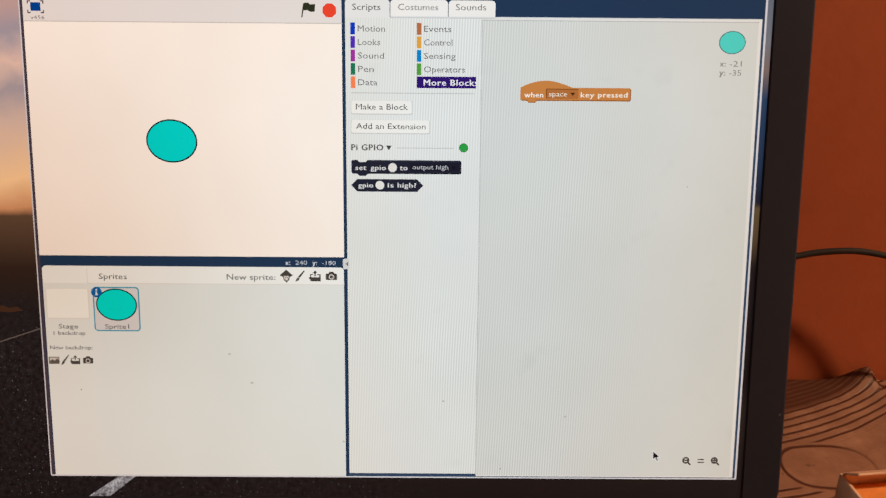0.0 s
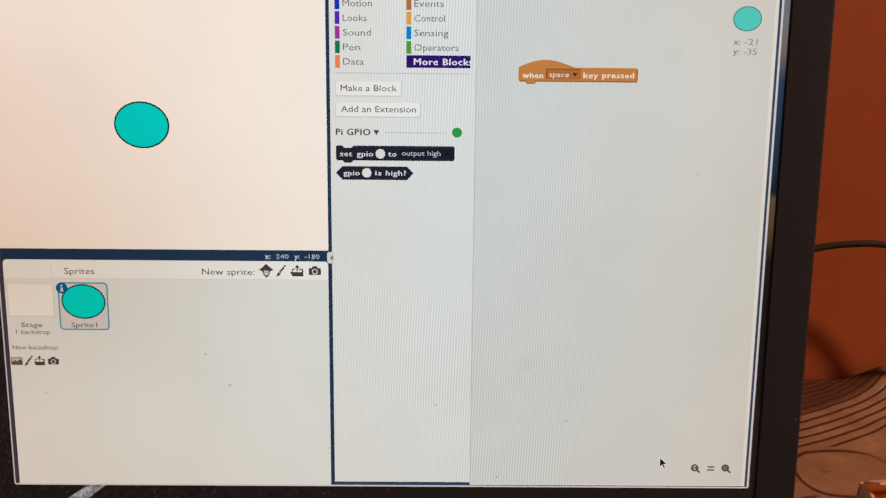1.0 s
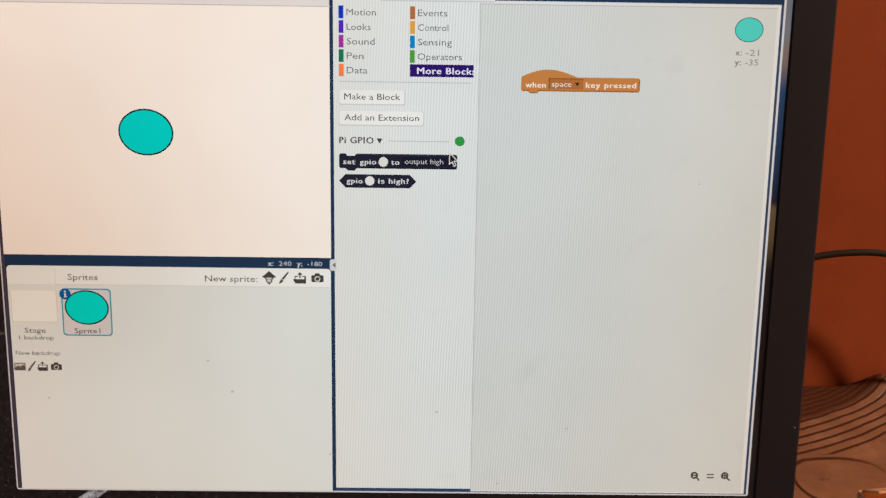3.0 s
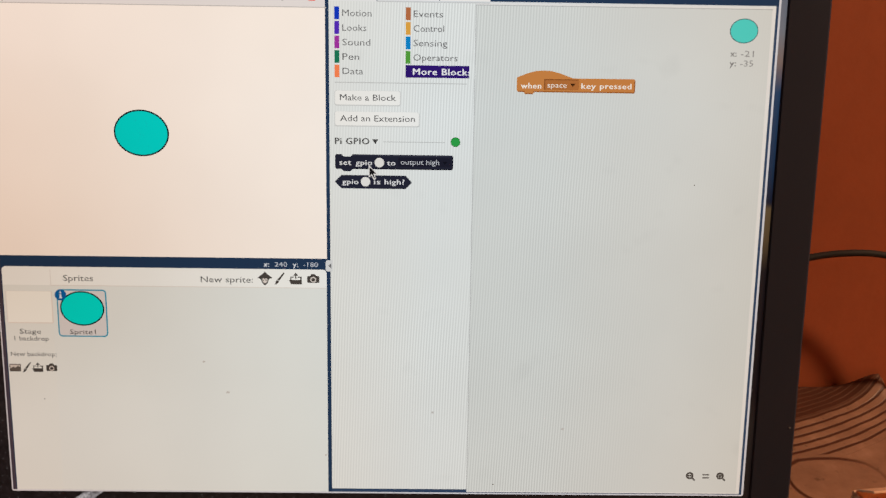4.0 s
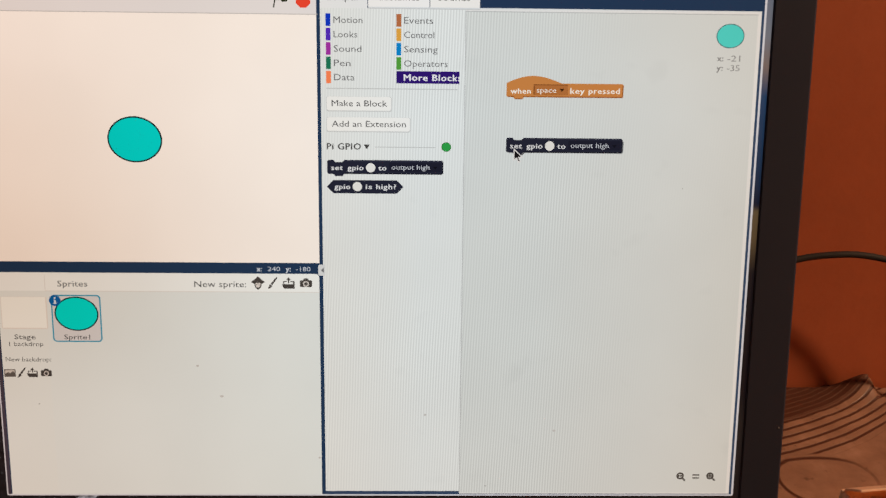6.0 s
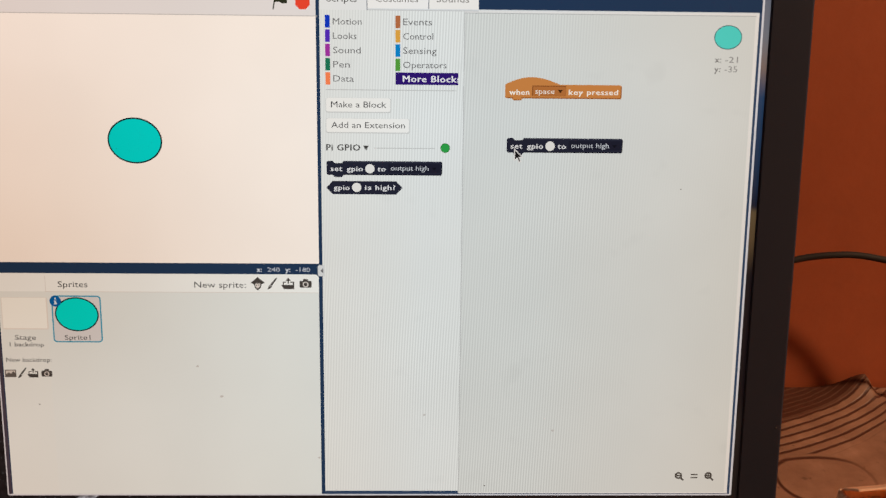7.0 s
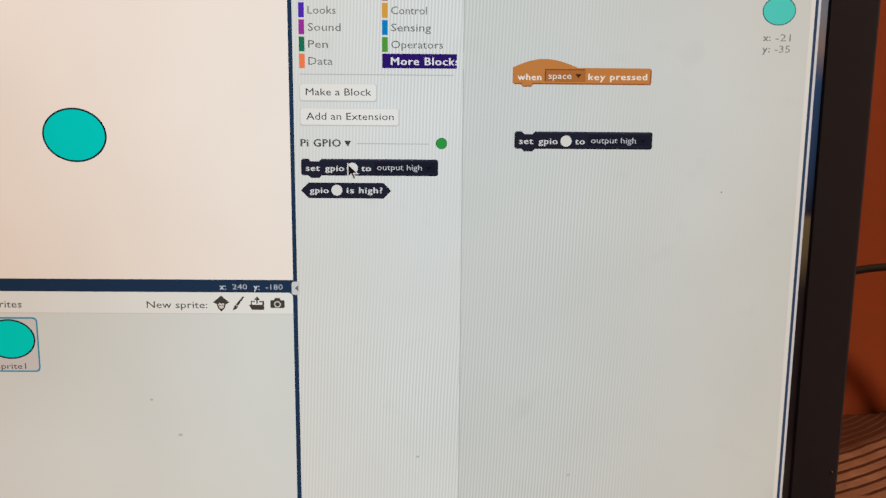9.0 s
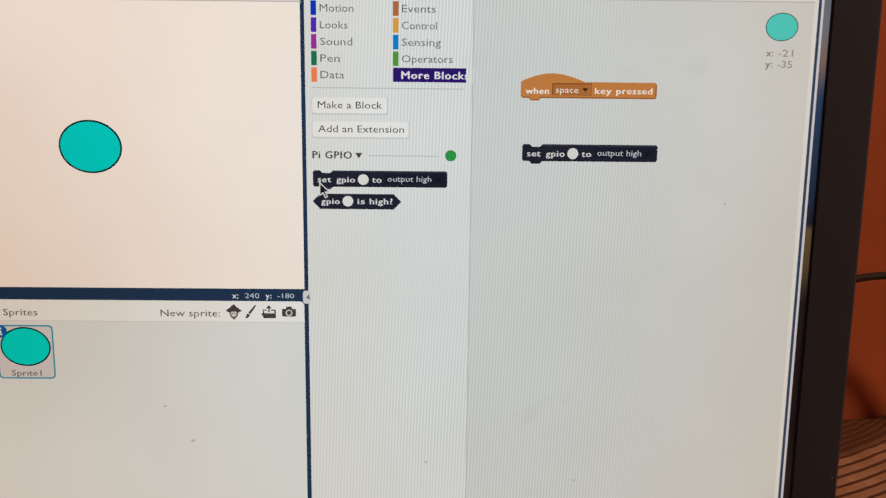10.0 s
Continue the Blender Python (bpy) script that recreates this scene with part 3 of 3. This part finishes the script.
def sprite_area():
    sp = show("sprite_list", [rect(-475.5, -374.8, 2.6, -46)], 3, (227, 233, 233), None, "pale sprite list below the stage")
    show("list_header", [rrect(-475.5, -46, 2.6, -17.5, 6, "0011")], 3, (241, 245, 245), sp)
    show("header_edge", [rect(-405, -46.6, 2, -45.6), rect(-405, -46, -404.2, -22)], 3.5, (222, 218, 214), sp)
    show("stage_column", [rect(-475.5, -374.8, -404.5, -46)], 3.4, (228, 233, 232), sp)
    write("Sprites", -386, -342, -34.6, 9, INK, 4, sp)
    write("New sprite:", -183.5, -106.5, -34.2, 9, INK, 4, sp)
    g = (72, 68, 66)
    show("figure_icon", [[(-88.8, -21.6), (-94.6, -27), (-99.4, -30.6), (-94.4, -33.4), (-93.2, -38.4), (-88.8, -43), (-84.4, -38.4), (-83.2, -33.4), (-78.2, -30.6), (-83, -27)]], 4, g, sp)
    show("figure_face", [[(-92.8, -33), (-90.6, -31.2), (-88.8, -33), (-87, -31.2), (-84.8, -33), (-85.8, -37.4), (-88.8, -39.6), (-91.8, -37.4)]], 4.5, (222, 216, 212), sp)
    show("figure_eyes", [oval(-90.6, -34.6, 0.8, 1.0, 8), oval(-87.0, -34.6, 0.8, 1.0, 8)], 5, g, sp)
    show("brush_icon", brush_icon(-67.3, -32, 1.05), 4, g, sp)
    show("folder_icon", folder_icon(-43.2, -32.5, 1.05), 4, g, sp)
    show("camera_icon", camera_icon(-17.3, -32, 1.0), 4, g, sp)
    show("camera_lens", ring(-17.3, -33, 3.6, 1.6), 4.5, (214, 210, 206), sp)
    # the stage's own tile
    show("tile_shade", [rrect(-472, -105.6, -403.6, -55.4, 2)], 3.6, (228, 221, 215), sp)
    show("stage_tile", [rrect(-471, -104, -405.4, -55.8, 1)], 4, (244, 246, 242), sp)
    write("Stage", -455, -423.5, -118.2, 7.6, INK, 4, sp)
    write("1 backdrop", -463.5, -412.5, -129.5, 6.6, INK, 4, sp)
    write("New backdrop:", -470.5, -402.6, -154, 6.6, INK, 4, sp)
    show("picture_icon", [rrect(-474, -182, -457, -170, 1)], 4, (96, 90, 86), sp)
    show("picture_hill", [[(-472.5, -177.5), (-468, -174), (-465, -176.5), (-461, -172.5), (-458.4, -175), (-458.4, -171.2), (-472.5, -171.2)]], 4.5, (206, 200, 194), sp)
    show("brush_icon", brush_icon(-448, -175, 0.95), 4, g, sp)
    show("folder_icon", folder_icon(-431.5, -175.5, 0.9), 4, g, sp)
    show("camera_icon", camera_icon(-411, -175.5, 0.9), 4, g, sp)
    show("camera_lens", ring(-411, -176.4, 3.2, 1.4), 4.5, (206, 200, 196), sp)
    # the chosen sprite
    show("chosen_frame", [rrect(-397.4, -126, -323.6, -52, 6)], 4, (58, 156, 190), sp)
    show("chosen_tile", [rrect(-395.4, -124, -325.6, -54, 4.5)], 4.5, (218, 217, 220), sp)
    show("sprite_outline", [oval(-360.2, -81.5, 32.6, 26.8, 48, -3)], 5, (20, 44, 48), sp)
    show("sprite_oval", [oval(-360.2, -81.5, 30.6, 24.8, 48, -3)], 5.5, (0, 228, 220), sp, "turquoise oval")
    write("Sprite1", -380.5, -342, -118, 7.4, INK, 5, sp)
    show("info_badge", [oval(-391, -60.8, 8.6, 8.6, 24)], 6, (10, 98, 170), sp)
    show("info_mark", [rect(-392.2, -65.6, -389.6, -60), rect(-393.2, -65.8, -388.6, -64.4), rect(-393.0, -60.9, -390, -59.8), oval(-391, -56.8, 1.5, 1.5, 12)], 6.5, (226, 232, 238), sp)


def block_shape(x, z, w, h=20.7):
    """A stack block from its upper left corner: a notch above, a tab below."""
    return [(x, z - 2), (x + 2, z), (x + 9, z), (x + 12, z - 3.2), (x + 22, z - 3.2), (x + 25, z), (x + w - 2, z), (x + w, z - 2), (x + w, z - h + 2), (x + w - 2, z - h),
            (x + 25, z - h), (x + 22, z - h - 3.2), (x + 12, z - h - 3.2), (x + 9, z - h), (x + 2, z - h), (x, z - h + 2)]


def set_block(parent, layer, shift=(0, 0)):
    """The words and slots of a 'set gpio to output high' block, whose body is the part they stand on."""
    def sh(name, lists, lay, rgb):
        return show(name, [[(a - shift[0], b - shift[1]) for a, b in p] for p in lists], lay, rgb, parent)
    sh("top_edge", [rect(40, 154.4, 181, 155.2)], layer + 0.3, (60, 62, 78))
    sh("low_edge", [rect(40, 135.4, 181.6, 136.8), rect(181.6, 136.8, 182.8, 153.6)], layer + 0.3, (20, 22, 34))
    sh("drop_down", [rrect(104.5, 139.4, 180, 152.4, 1.5)], layer + 0.3, (28, 30, 46))
    sh("drop_arrow", [[(168, 147), (175, 147), (171.5, 142.6)]], layer + 0.6, (16, 18, 30))
    sh("number_slot", [oval(77.8, 144.8, 6.8, 6.8, 28)], layer + 0.6, (232, 232, 230))
    white = (226, 228, 232)
    write("set", 20.9, 37.5, 144.6, 7.2, white, layer + 0.6, parent, True, shift=shift)
    write("gpio", 44.5, 67.4, 144.6, 7.2, white, layer + 0.6, parent, True, shift=shift)
    write("to", 89, 100.6, 144.6, 7.2, white, layer + 0.6, parent, True, shift=shift)
    write("output high", 108.2, 163.2, 146, 7.0, (206, 210, 218), layer + 0.6, parent, False, shift=shift)


def palette_area():
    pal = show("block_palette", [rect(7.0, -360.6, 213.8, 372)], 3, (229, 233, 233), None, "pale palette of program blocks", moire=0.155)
    show("script_tab", [rrect(7.0, 371.5, 74, 399, 6, "0011")], 3, (234, 236, 238), pal)
    show("costume_tab", [rrect(75, 374, 161.4, 398.5, 6, "0011")], 3, (244, 243, 243), pal)
    show("sound_tab", [rrect(162.4, 374, 232.6, 398, 6, "0011")], 3, (244, 242, 240), pal)
    show("tab_edge", [rect(75, 372.4, 634, 374)], 3.5, (222, 226, 230), pal)
    show("tab_foot", [rect(75, 371.2, 232.6, 372.6)], 3.8, (204, 206, 208), pal)
    write("Scripts", 17.7, 60.2, 387.2, 9, (96, 94, 94), 4, pal)
    write("Costumes", 86.5, 146.8, 387.6, 9, (132, 128, 126), 4, pal)
    write("Sounds", 173.1, 218.8, 388, 9, (128, 126, 124), 4, pal)
    rows = (("Motion", 67, (14, 56, 196)), ("Looks", 59.6, (84, 44, 190)), ("Sound", 65.3, (164, 52, 166)), ("Pen", 49.8, (28, 120, 88)), ("Data", 55.2, (252, 134, 86)))
    for k, (word, right, rgb) in enumerate(rows):
        z = 355.4 - 20.1 * k
        show("colour_tag", [rect(14.9, z - 8.9, 21.7, z + 8.7)], 4, rgb, pal)
        write(word, 26, right, z, 9, PALE_INK, 4, pal)
    rows = (("Events", 166.7, (184, 110, 70)), ("Control", 168.5, (226, 166, 70)), ("Sensing", 173.5, (8, 134, 206)), ("Operators", 188, (84, 160, 62)))
    for k, (word, right, rgb) in enumerate(rows):
        z = 355.6 - 20.1 * k
        show("colour_tag", [rect(114.8, z - 8.9, 121.7, z + 8.7)], 4, rgb, pal)
        write(word, 125.7, right, z, 9, PALE_INK, 4, pal)
    show("chosen_category", [rect(115, 267, 205, 284.4)], 4, (46, 22, 112), pal)
    write("More Blocks", 125.6, 207.8, 275.4, 9, (238, 238, 242), 4.5, pal, True)
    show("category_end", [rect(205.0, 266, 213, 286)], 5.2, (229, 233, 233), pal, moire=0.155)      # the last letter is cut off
    show("divider", [rect(15, 258.4, 202, 259.6)], 4, (196, 198, 198), pal)
    for word, x1, tx1, z in (("Make a Block", 107.5, 101.7, 238), ("Add an Extension", 134.5, 128.7, 208.4)):
        show("button_shade", [rrect(14.4, z - 12, x1 + 1, z + 9.6, 3)], 3.6, (206, 208, 208), pal)
        show("button", [rrect(15.2, z - 10.4, x1, z + 9.4, 3)], 4, (243, 243, 241), pal)
        write(word, 22.2, tx1, z, 8.6, INK, 4.5, pal)
    write("Pi GPIO", 15, 63.7, 175.6, 9, (84, 84, 84), 4, pal, True)
    show("menu_arrow", [[(68, 178.6), (76.8, 178.6), (72.4, 171.4)]], 4, (70, 70, 70), pal)
    show("heading_line", [rect(84, 174.6, 172, 175.6)], 4, (190, 192, 192), pal)
    show("status_edge", [oval(187.2, 176, 7.0, 7.0, 28)], 4, (60, 116, 60), pal)
    show("status_light", [oval(187.2, 176, 6.2, 6.2, 28)], 4.5, (44, 160, 72), pal)
    show("command_block", [block_shape(14.8, 156.0, 168.4)], 4, BLOCK, pal, "dark navy command block")
    set_block(pal, 4)
    show("reporter_block", [[(14.2, 116.6), (23.6, 126.4), (116, 126.4), (125.4, 116.6), (116, 106.8), (23.6, 106.8)]], 4, BLOCK, pal, "dark navy six-sided block")
    show("number_slot", [oval(58.4, 117, 6.8, 6.8, 28)], 4.6, (232, 232, 230), pal)
    white = (226, 228, 232)
    write("gpio", 25.2, 48.0, 116.8, 7.2, white, 4.6, pal, True)
    write("is", 70.7, 79.5, 117, 7.2, white, 4.6, pal, True)
    write("high?", 86, 114.5, 117, 7.2, white, 4.6, pal, True)


def script_area():
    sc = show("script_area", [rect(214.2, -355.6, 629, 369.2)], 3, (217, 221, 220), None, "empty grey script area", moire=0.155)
    show("area_edge", [rect(213.2, -355, 214.3, 370.2), rect(213.2, 369.2, 625, 370.4)], 3.5, (190, 192, 193), sc)
    show("area_rim", [rect(213.8, 370.4, 629.4, 374.6), rect(624.4, -356.6, 629.4, 374.6), rect(213.8, -356.6, 629.4, -355)], 3.3, (232, 232, 232), sc)
    # the hat block
    dome = [(272.6 + 78.5 * k / 16, 270.9 + 10.4 * math.sin(math.pi * min(1.0, k / 16) ** 0.95)) for k in range(17)]
    hat = [(272.6, 253), (274.6, 251), (282, 251), (285, 248), (295, 248), (298, 251), (437, 251), (439, 253), (439, 268.8), (437, 270.9), *reversed(dome)]
    show("hat_block", [hat], 4, (204, 132, 70), sc, "orange-brown event block with a rounded top")
    show("hat_edge", [rect(275, 251, 284, 252.6), rect(284.6, 248, 295.4, 249.4), rect(296, 251, 438, 252.6), rect(437.4, 252.6, 438.9, 268.6)], 4.3, (158, 92, 44), sc)
    show("drop_rim", [rect(311.0, 254.6, 359.4, 269.4)], 4.35, (132, 74, 34), sc)
    show("drop_down", [rect(312.4, 254.8, 359.2, 268.2)], 4.4, (182, 112, 58), sc)
    show("drop_arrow", [[(347.6, 263.6), (355, 263.6), (351.3, 258.8)]], 4.8, (70, 38, 14), sc)
    w = (248, 240, 230)
    write("when", 278.7, 306.9, 259.8, 7.4, w, 4.7, sc, True)
    write("space", 315.5, 343, 261.4, 7.2, w, 4.8, sc)
    write("key", 363.4, 383.4, 260.4, 7.4, w, 4.7, sc, True)
    write("pressed", 389.6, 433.5, 260.6, 7.4, w, 4.7, sc, True)
    # the sprite's likeness and its place
    show("sprite_outline", [oval(586.8, 340.0, 19.9, 17.1, 40)], 4, (74, 116, 118), sc)
    show("sprite_oval", [oval(586.8, 340.0, 18.7, 15.9, 40)], 4.5, (84, 216, 208), sc, "pale turquoise oval")
    for head, num, z in (("x:", "-21", 308.6), ("y:", "-35", 295.2)):
        write(head, 570, 578.5, z, 8, (140, 140, 140), 4, sc, True)
        write(num, 584.5, 602.8, z, 8.4, (146, 146, 146), 4, sc)
    g = (84, 80, 76)
    for cx, name in ((554, "zoom_out_icon"), (600.2, "zoom_in_icon")):
        lists = ring(cx - 1.6, -327, 4.4, 2.8) + [bar(cx + 1.4, -330, cx + 6.4, -335, 2.6), rect(cx - 4.6, -328.2, cx + 1.4, -325.8)]
        if name == "zoom_in_icon":
            lists.append(rect(cx - 2.7, -330.0, cx - 0.5, -324.0))
        show(name, lists, 4, g, sc)
    show("zoom_reset_icon", [rect(571.6, -326.4, 582, -324.4), rect(571.6, -331.4, 582, -329.4)], 4, g, sc)


desktop_and_window()
for pane_name, build in (("stage", stage_area), ("sprites", sprite_area), ("palette", palette_area), ("scripts", script_area)):
    set_pane(pane_name)
    build()


def dust():
    rng = random.Random(4)
    for x, z, r in ((159, -235, 1.7), (358, -260, 2.0), (-3, -305, 1.5), (-185, -158, 1.8), (-150, -206, 2.2), (-426, -219, 1.3), (254, -351, 1.2), (537, 117, 1.0)):
        bm = bmesh.new()
        bmesh.ops.create_icosphere(bm, subdivisions=1, radius=r * (0.9 if r < 1.4 else 1.5) * U, matrix=Matrix.Translation((x * U, -0.0009, z * U)) @ Matrix.Diagonal((1.0, 0.3, rng.uniform(0.6, 0.9), 1)))
        on_monitor("dust_speck", bm, GREY_DUST if r < 1.4 else GLOWING_DUST)


dust()

# ---- what moves: the dragged block and the pointer ----
HOME = (14.8, 144.6)       # the dragged block's own origin: its left end at the height of its words


def dragged_block():
    x, z = HOME
    set_pane("dragged")
    body = on_monitor("dragged_block", polys([[(a - x, b - z) for a, b in block_shape(14.8, 156.0, 168.4)]], 6.4), glow(BLOCK), "dark navy command block dragged from the palette")
    set_block(body, 6.4, HOME)
    cast = on_monitor("drop_shadow", polys([[(a - x, b - z) for a, b in block_shape(15.2, 154.6, 167.6, 18.0)]], 6.1), glow((120, 122, 126)), "", body)
    return body, cast


def pointer():
    set_pane("window")
    tip = [(-0.9, 1.6), (-0.9, -17.6), (3.6, -14.2), (6.2, -20.2), (10.2, -18.5), (7.7, -12.9), (13.4, -12.7)]
    inner = [(0.5, -1.8), (0.5, -14.8), (4.1, -11.9), (7.0, -18.2), (8.5, -17.5), (5.7, -11.3), (10.2, -11.2)]
    rim = on_monitor("mouse_pointer", polys([tip], 8.6), glow((226, 226, 228)), "black arrow pointer with a white rim")
    on_monitor("pointer_fill", polys([inner], 8.9), glow((22, 22, 26)), "", rim)
    return rim


BLOCK_OB, SHADOW_OB = dragged_block()
POINTER_OB = pointer()

POINTER_ROWS = [(0, 504.0, -317.4), (1.5, 504.0, -316.5), (1.6, 479.7, -296.8), (1.7, 433.2, -241.2), (1.8, 393.7, -173.5), (1.9, 350.3, -109.9), (2, 320.1, -64.6), (2.1, 298.0, -20.4), (2.2, 273.0, 27.8), (2.3, 256.9, 57.9),
                (2.4, 240.9, 86.9), (2.5, 219.9, 127.9), (2.6, 212.9, 153.0), (2.7, 211.8, 159.0), (3.1, 150.8, 157.1), (3.5, 58.9, 142.2), (3.8, 27.9, 137.3), (3.9, 35.8, 138.3), (4, 62.8, 139.3), (4.1, 91.8, 139.8),
                (4.2, 116.8, 140.7), (4.3, 142.7, 141.7), (4.4, 168.7, 142.7), (4.5, 197.7, 144.2), (4.6, 226.7, 146.2), (4.7, 240.7, 151.2), (4.8, 247.7, 154.2), (4.9, 258.7, 158.2), (5, 265.7, 161.2), (5.2, 276.6, 163.7),
                (5.4, 281.4, 166.7), (5.6, 283.4, 171.2), (6.2, 287.5, 173.1), (6.8, 289.0, 174.0), (8.3, 288.9, 175.0), (8.4, 286.4, 174.9), (8.5, 248.5, 164.9), (8.6, 212.5, 155.0), (8.7, 164.5, 151.1), (8.8, 127.5, 150.1),
                (8.9, 92.6, 150.1), (9, 71.7, 149.1), (9.1, 53.7, 149.1), (9.2, 40.7, 149.2), (9.4, 25.8, 143.3), (9.6, 24.3, 140.3), (10, 22.4, 139.7)]
BLOCK_ROWS = [(0, 13.4, 143.3), (3.95, 13.3, 143.7), (4, 13.6, 143.8), (4.1, 47.8, 145.8), (4.2, 71.8, 146.7), (4.3, 96.8, 147.7), (4.4, 121.7, 148.7), (4.5, 156.2, 149.6), (4.6, 179.7, 151.2), (4.7, 214.7, 154.2),
                (4.8, 225.7, 156.7), (4.9, 234.7, 160.2), (5, 242.7, 162.7), (5.2, 256.6, 167.2), (5.4, 266.4, 170.7), (5.6, 270.4, 174.2), (6.2, 275.5, 178.1), (6.8, 277.0, 178.8), (10, 277.0, 178.8)]
SHADOW_ROWS = [(0, 0, 0), (4.0, 0, 0), (4.1, 5.5, -5.6), (5.7, 5.5, -5.6), (6.2, 0, 0), (10.0, 0, 0)]


def motions():
    walk(POINTER_OB, [(t, Matrix.Translation(Vector((x * U, 0, z * U)) - BASE)) for t, x, z in POINTER_ROWS])
    walk(BLOCK_OB, [(t, Matrix.Translation(Vector((x * U, 0, z * U)) - BASE)) for t, x, z in BLOCK_ROWS])
    walk(SHADOW_OB, [(t, pose(x * U, 0, z * U)) for t, x, z in SHADOW_ROWS])


motions()
